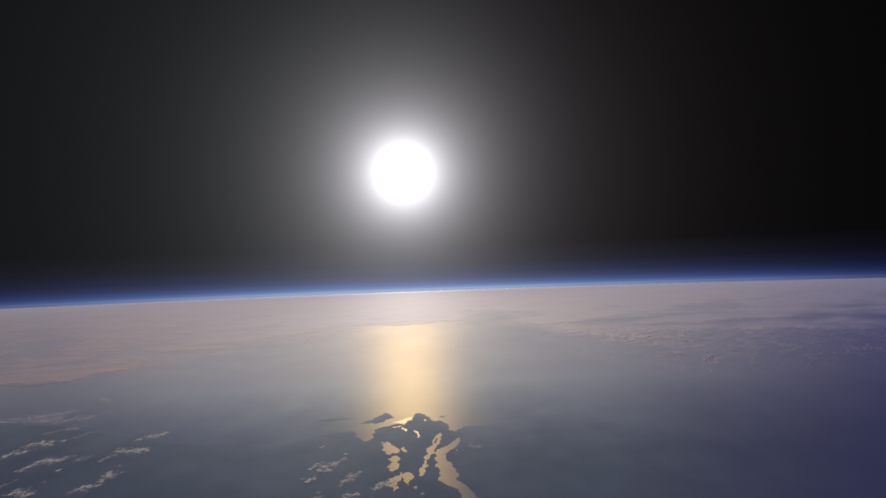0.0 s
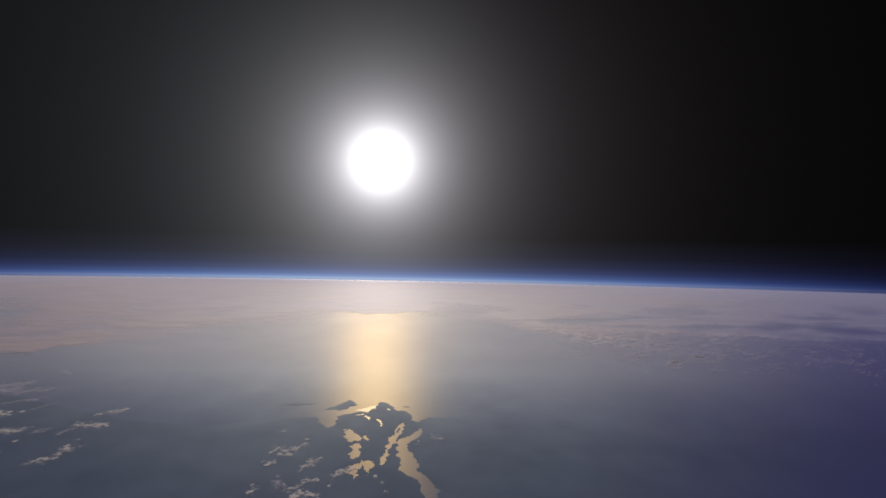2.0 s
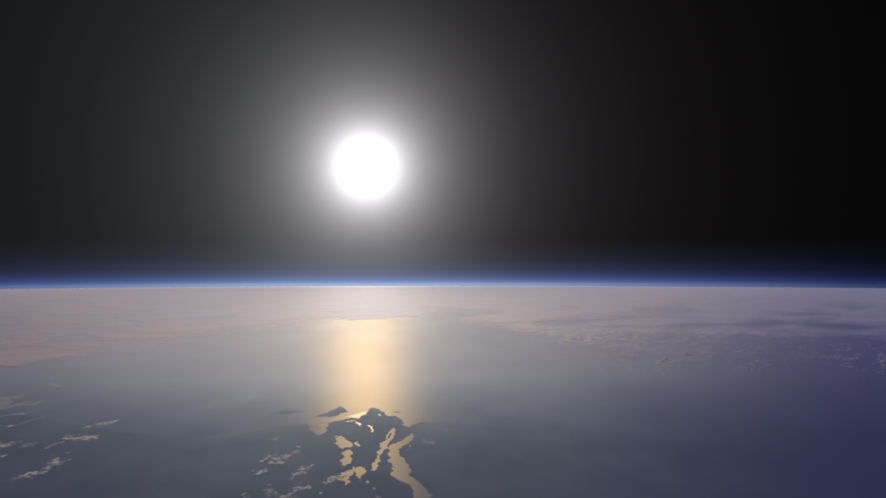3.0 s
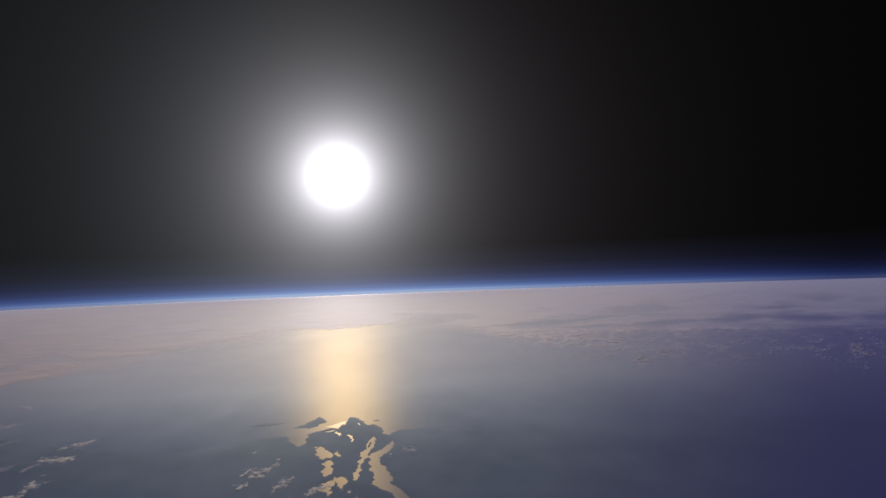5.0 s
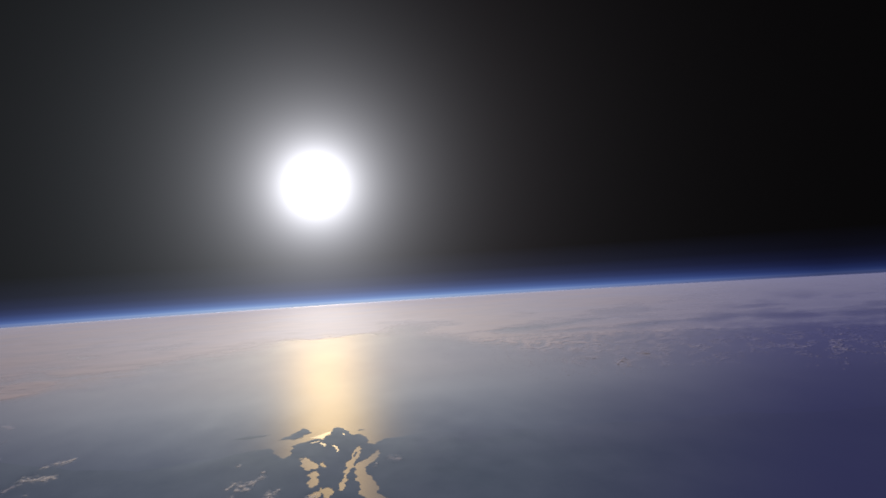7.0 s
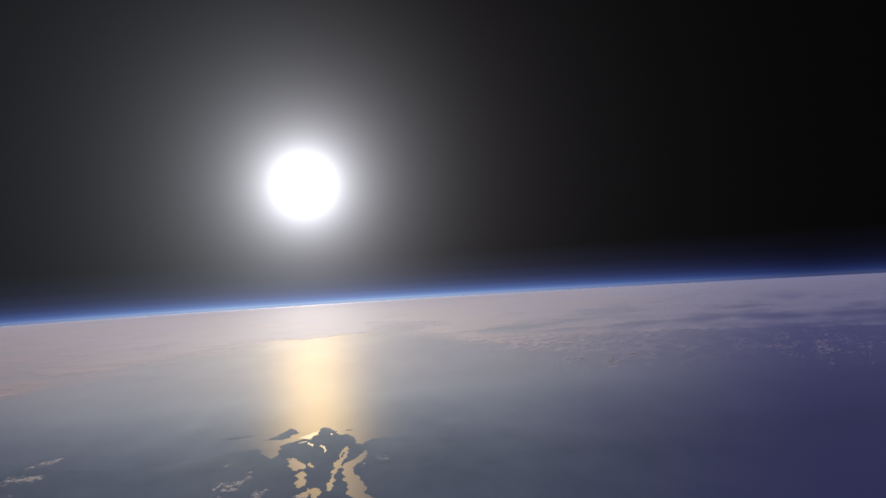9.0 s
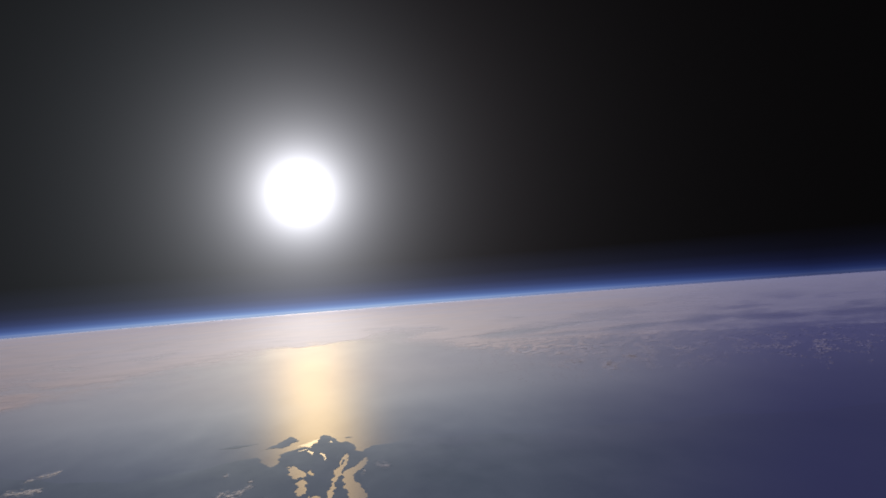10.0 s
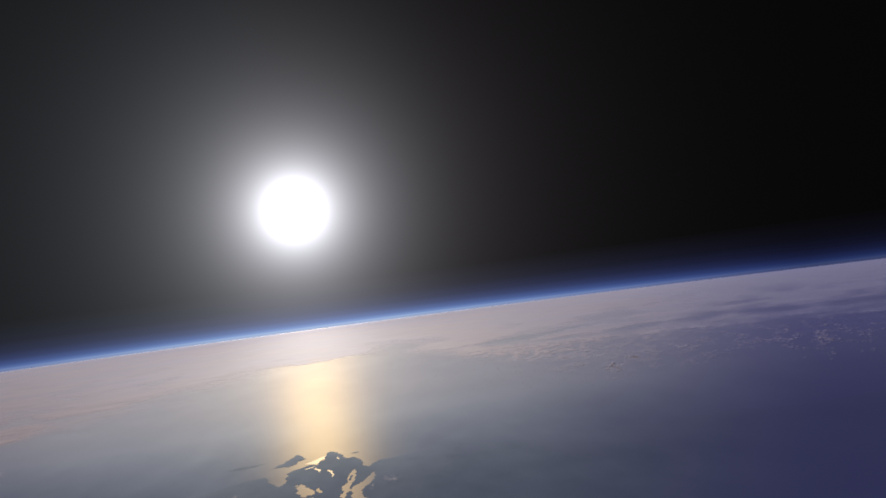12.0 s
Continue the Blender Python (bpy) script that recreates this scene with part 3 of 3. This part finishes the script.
def cumulus_field(patches, count, label):
    """A field of far small cumulus: low flat domes, each longer across than deep, thickest in the patches (bearing, degrees below the horizon, spreads, share)."""
    verts, faces, thick = [], [], []
    around, rings = 10, ((0.35, 0.9), (0.7, 0.55), (1.0, 0.0))
    shares = np.cumsum([p[4] for p in patches])
    made = 0
    while made < count:
        b0, d0, sb, sd, _ = patches[int(np.searchsorted(shares, random.random() * shares[-1]))]
        b, d = random.gauss(b0, sb), random.gauss(d0, sd)
        if d < 1.2 or noise.noise(Vector((b * 0.9, d * 3.4, 4.0))) < random.uniform(-0.15, 0.35):
            continue
        made += 1
        far = reach(DIP + d)
        size = random.uniform(0.55, 1.0) ** 2
        half, deep, high = far * 0.0019 * size, far * 0.0056 * size * random.uniform(0.7, 1.3), far * 0.0002 * size
        turn, dense = radians(b + random.uniform(-3, 3)), random.uniform(0.45, 1.0)
        cx, cy = -far * math.sin(radians(b)), far * math.cos(radians(b))
        first = len(verts)
        verts.append((cx, cy, sink(cx, cy) + 0.16 + high))
        thick.append(dense)
        for out, level in rings:
            for k in range(around):
                a = 2 * math.pi * k / around
                w = out * random.uniform(0.8, 1.2)
                px, py = half * w * math.cos(a), deep * w * math.sin(a)
                x, y = cx + px * math.cos(turn) - py * math.sin(turn), cy + px * math.sin(turn) + py * math.cos(turn)
                verts.append((x, y, sink(x, y) + 0.16 + high * level))
                thick.append(dense * level)
        faces += [(first, first + 1 + k, first + 1 + (k + 1) % around) for k in range(around)]
        for i in range(len(rings) - 1):
            p, q = first + 1 + i * around, first + 1 + (i + 1) * around
            faces += [(p + k, q + k, q + (k + 1) % around, p + (k + 1) % around) for k in range(around)]
    ob = mesh_object("cumulus_field", verts, faces, THIN)
    ob.data.attributes.new("thickness", "FLOAT", "POINT").data.foreach_set("value", thick)
    return tagged(ob, label, "clouds", kind="stuff")


cumulus_field([(-14.2, 4.1, 2.6, 0.5, 1.0), (-10.0, 3.5, 2.2, 0.35, 0.4), (-15.6, 4.6, 1.6, 0.3, 0.3), (-19.0, 4.1, 2.6, 0.45, 1.0)], 2900, "field of tiny far cumulus puffs over blue sea")
cumulus_field([(-27.9, 4.0, 1.5, 0.42, 1.0), (-23.5, 3.7, 1.8, 0.4, 0.7), (-31.5, 4.0, 1.6, 0.4, 0.3)], 1250, "patch of tiny far cumulus puffs over blue sea")

# edge of the cloud sheet: bearing, degrees below the horizon, softness
EDGE = [(-50, 3.5, 1.2), (-36, 3.6, 1.2), (-31, 3.55, 1.2), (-26, 3.6, 1.2), (-23, 3.7, 1.2), (-20.5, 3.9, 1.3), (-18.5, 4.3, 1.3), (-16, 4.75, 1.5), (-14, 4.6, 1.3), (-12, 4.2, 0.9), (-10, 3.9, 0.7),
        (-7.5, 3.5, 0.9), (-5, 3.2, 1.5), (-3, 2.5, 1.3), (-0.5, 2.05, 0.25), (1.7, 2.09, 0.1), (3.1, 2.14, 0.1), (4.6, 2.22, 0.5), (6, 3.0, 1.4), (8.4, 3.5, 1.6), (11.5, 3.9, 1.5), (15, 4.05, 1.1),
        (18, 4.15, 0.8), (20, 4.25, 0.4), (21.2, 4.3, 0.25), (22.4, 4.5, 0.22), (24, 4.5, 0.22), (26, 4.4, 0.25), (34, 4.8, 0.4), (50, 5.2, 0.4)]
# clear lanes in it (and, below nought, thicker bands) from one bearing to another: bearing and degrees below the horizon at both ends, half depth, clearness
LANES = [
    (-5.5, 2.32, -8.5, 2.25, 0.10, 0.35), (-7.5, 2.32, -12.5, 2.10, 0.18, 1.0), (-11.0, 2.14, -16.0, 1.82, 0.11, 0.85), (-11.0, 2.52, -16.0, 2.46, 0.10, 0.75), (-15.5, 2.46, -20.0, 2.26, 0.17, 1.0),
    (-19.5, 2.28, -24.0, 2.08, 0.21, 0.9), (-23.0, 2.14, -28.5, 2.28, 0.20, 0.75), (-28.0, 2.28, -36.0, 2.08, 0.20, 0.7), (-22.0, 1.57, -26.2, 1.60, 0.07, 0.5), (-28.5, 3.10, -36.0, 2.90, 0.06, 0.8),
    (-14.5, 2.70, -20.5, 2.78, 0.10, -0.7), (-20.0, 2.76, -27.0, 2.82, 0.10, -0.9), (-26.5, 2.84, -36.0, 2.84, 0.10, -0.9), (-8.0, 2.75, -16.0, 2.85, 0.20, -0.35),
    (25.6, 2.24, 21.8, 2.02, 0.24, 1.0), (21.0, 1.60, 11.5, 1.55, 0.12, 0.28), (18.4, 3.15, 14.8, 3.05, 0.12, 0.3), (10.5, 2.95, 6.4, 2.68, 0.14, 0.3), (19.5, 2.45, 16.0, 2.55, 0.16, 0.4), (30.0, 2.6, 25.0, 2.9, 0.2, 0.5), (27.0, 3.5, 19.0, 3.3, 0.10, 0.2)]


def build_deck():
    """The sheet of cloud up to the horizon; it breaks up into rows of small puffs along its edge in the east."""
    bearings = np.arange(-42.0, 42.01, 0.09)
    falls = np.concatenate([np.arange(-0.16, 0.1, 0.02), np.arange(0.1, 6.4, 0.03)])
    b, u = np.meshgrid(bearings, falls)
    flat_b, flat_u = b.ravel(), u.ravel()

    def field(sb, su, z, octaves):
        return np.array([noise.fractal(Vector((p * sb, q * su, z)), 1.0, 2.0, octaves) for p, q in zip(flat_b.tolist(), flat_u.tolist())]).reshape(b.shape)

    wave, streak, rags, blots = field(0.45, 2.2, 0.0, 4), field(0.28, 5.0, 9.0, 4), field(2.1, 9.0, 5.0, 3), field(0.22, 1.5, 21.0, 5)
    edge_b, edge_d, edge_s = (np.array(c) for c in zip(*EDGE))
    soft = np.interp(b, edge_b, edge_s)
    edge = np.interp(b, edge_b, edge_d) + wave * (0.06 + 0.16 * soft)
    density = np.clip((edge - u) / np.maximum(soft, 0.06), 0.0, 1.0)
    thin, thick = np.zeros_like(b), np.zeros_like(b)
    for b1, d1, b2, d2, half, amount in LANES:
        f = (b - b1) / (b2 - b1)
        depth = d1 + (d2 - d1) * np.clip(f, -0.1, 1.1) + 0.05 * wave + 0.09 * streak + 0.03 * rags
        taper = np.clip(1.15 - np.abs(f - 0.5) * 2.0, 0.0, 1.0) ** 0.6
        q = np.exp(-(((u - depth) / (1.05 * half * np.maximum(taper, 0.3))) ** 2)) * taper
        thin, thick = np.maximum(thin, amount * q), np.maximum(thick, -amount * q)
    eastern = np.interp(b, (-34, -24, -6, -3), (0.6, 1.0, 1.0, 0.0))
    ragged = np.clip((u - 2.4) / 0.9, 0.0, 1.0) * eastern
    # falloff of light put into density: thinner away from the sun's bearing
    density = density ** 1.3 * (1 - thin) * np.interp(b, (-36, -24, -15, -6, 10, 24), (0.36, 0.46, 0.70, 1.0, 1.0, 0.70))
    density *= 1 + thick
    density *= 1 - 0.3 * np.clip((u - 1.2) / 1.5, 0.0, 1.0) * np.clip(0.5 - streak, 0.0, 1.0)
    density *= 1 - np.clip((u - 0.5) / 1.0, 0.0, 1.0) * np.clip(0.9 * blots + 0.05, 0.0, 0.5)
    density *= 1 - ragged * np.clip(0.40 - 2.2 * rags, 0.0, 0.92)
    r = np.where(u > 0, np.array([reach(DIP + max(v, 0.0)) for v in falls])[:, None], 4583 - u * 2400)
    x, y = -r * np.sin(np.radians(b)), r * np.cos(np.radians(b))
    z = np.sqrt(RADIUS * RADIUS - x * x - y * y) - RADIUS + 0.14 + (0.03 * wave + 0.015 * streak) * np.minimum(1.0, 900 / r)
    across = len(bearings)
    corner = np.maximum.reduce([density[:-1, :-1], density[1:, :-1], density[:-1, 1:], density[1:, 1:]])
    i, k = np.nonzero(corner > 0.03)
    p = i * across + k
    faces = np.stack([p, p + 1, p + across + 1, p + across], 1).tolist()
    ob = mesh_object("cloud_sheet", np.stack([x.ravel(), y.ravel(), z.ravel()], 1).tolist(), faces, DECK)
    ob.data.attributes.new("thickness", "FLOAT", "POINT").data.foreach_set("value", density.ravel().astype(np.float32))
    return tagged(ob, "pale pinkish far sheet of cloud up to the horizon", "cloud sheet", kind="structure")


build_deck()


# ---- the sun itself ----
def build_sun():
    far, half = 4800.0, 112.0
    bm = bmesh.new()
    bmesh.ops.create_uvsphere(bm, u_segments=48, v_segments=24, radius=half)
    me = bpy.data.meshes.new("sun")
    bm.to_mesh(me)
    bm.free()
    me.materials.append(SUN)
    me.polygons.foreach_set("use_smooth", [True] * len(me.polygons))
    ob = new("sun", me)
    ob.location = Vector((0, 0, EYE)) + SUN_WAY * far
    return tagged(ob, "blinding white sun low over the horizon", "sun")


build_sun()
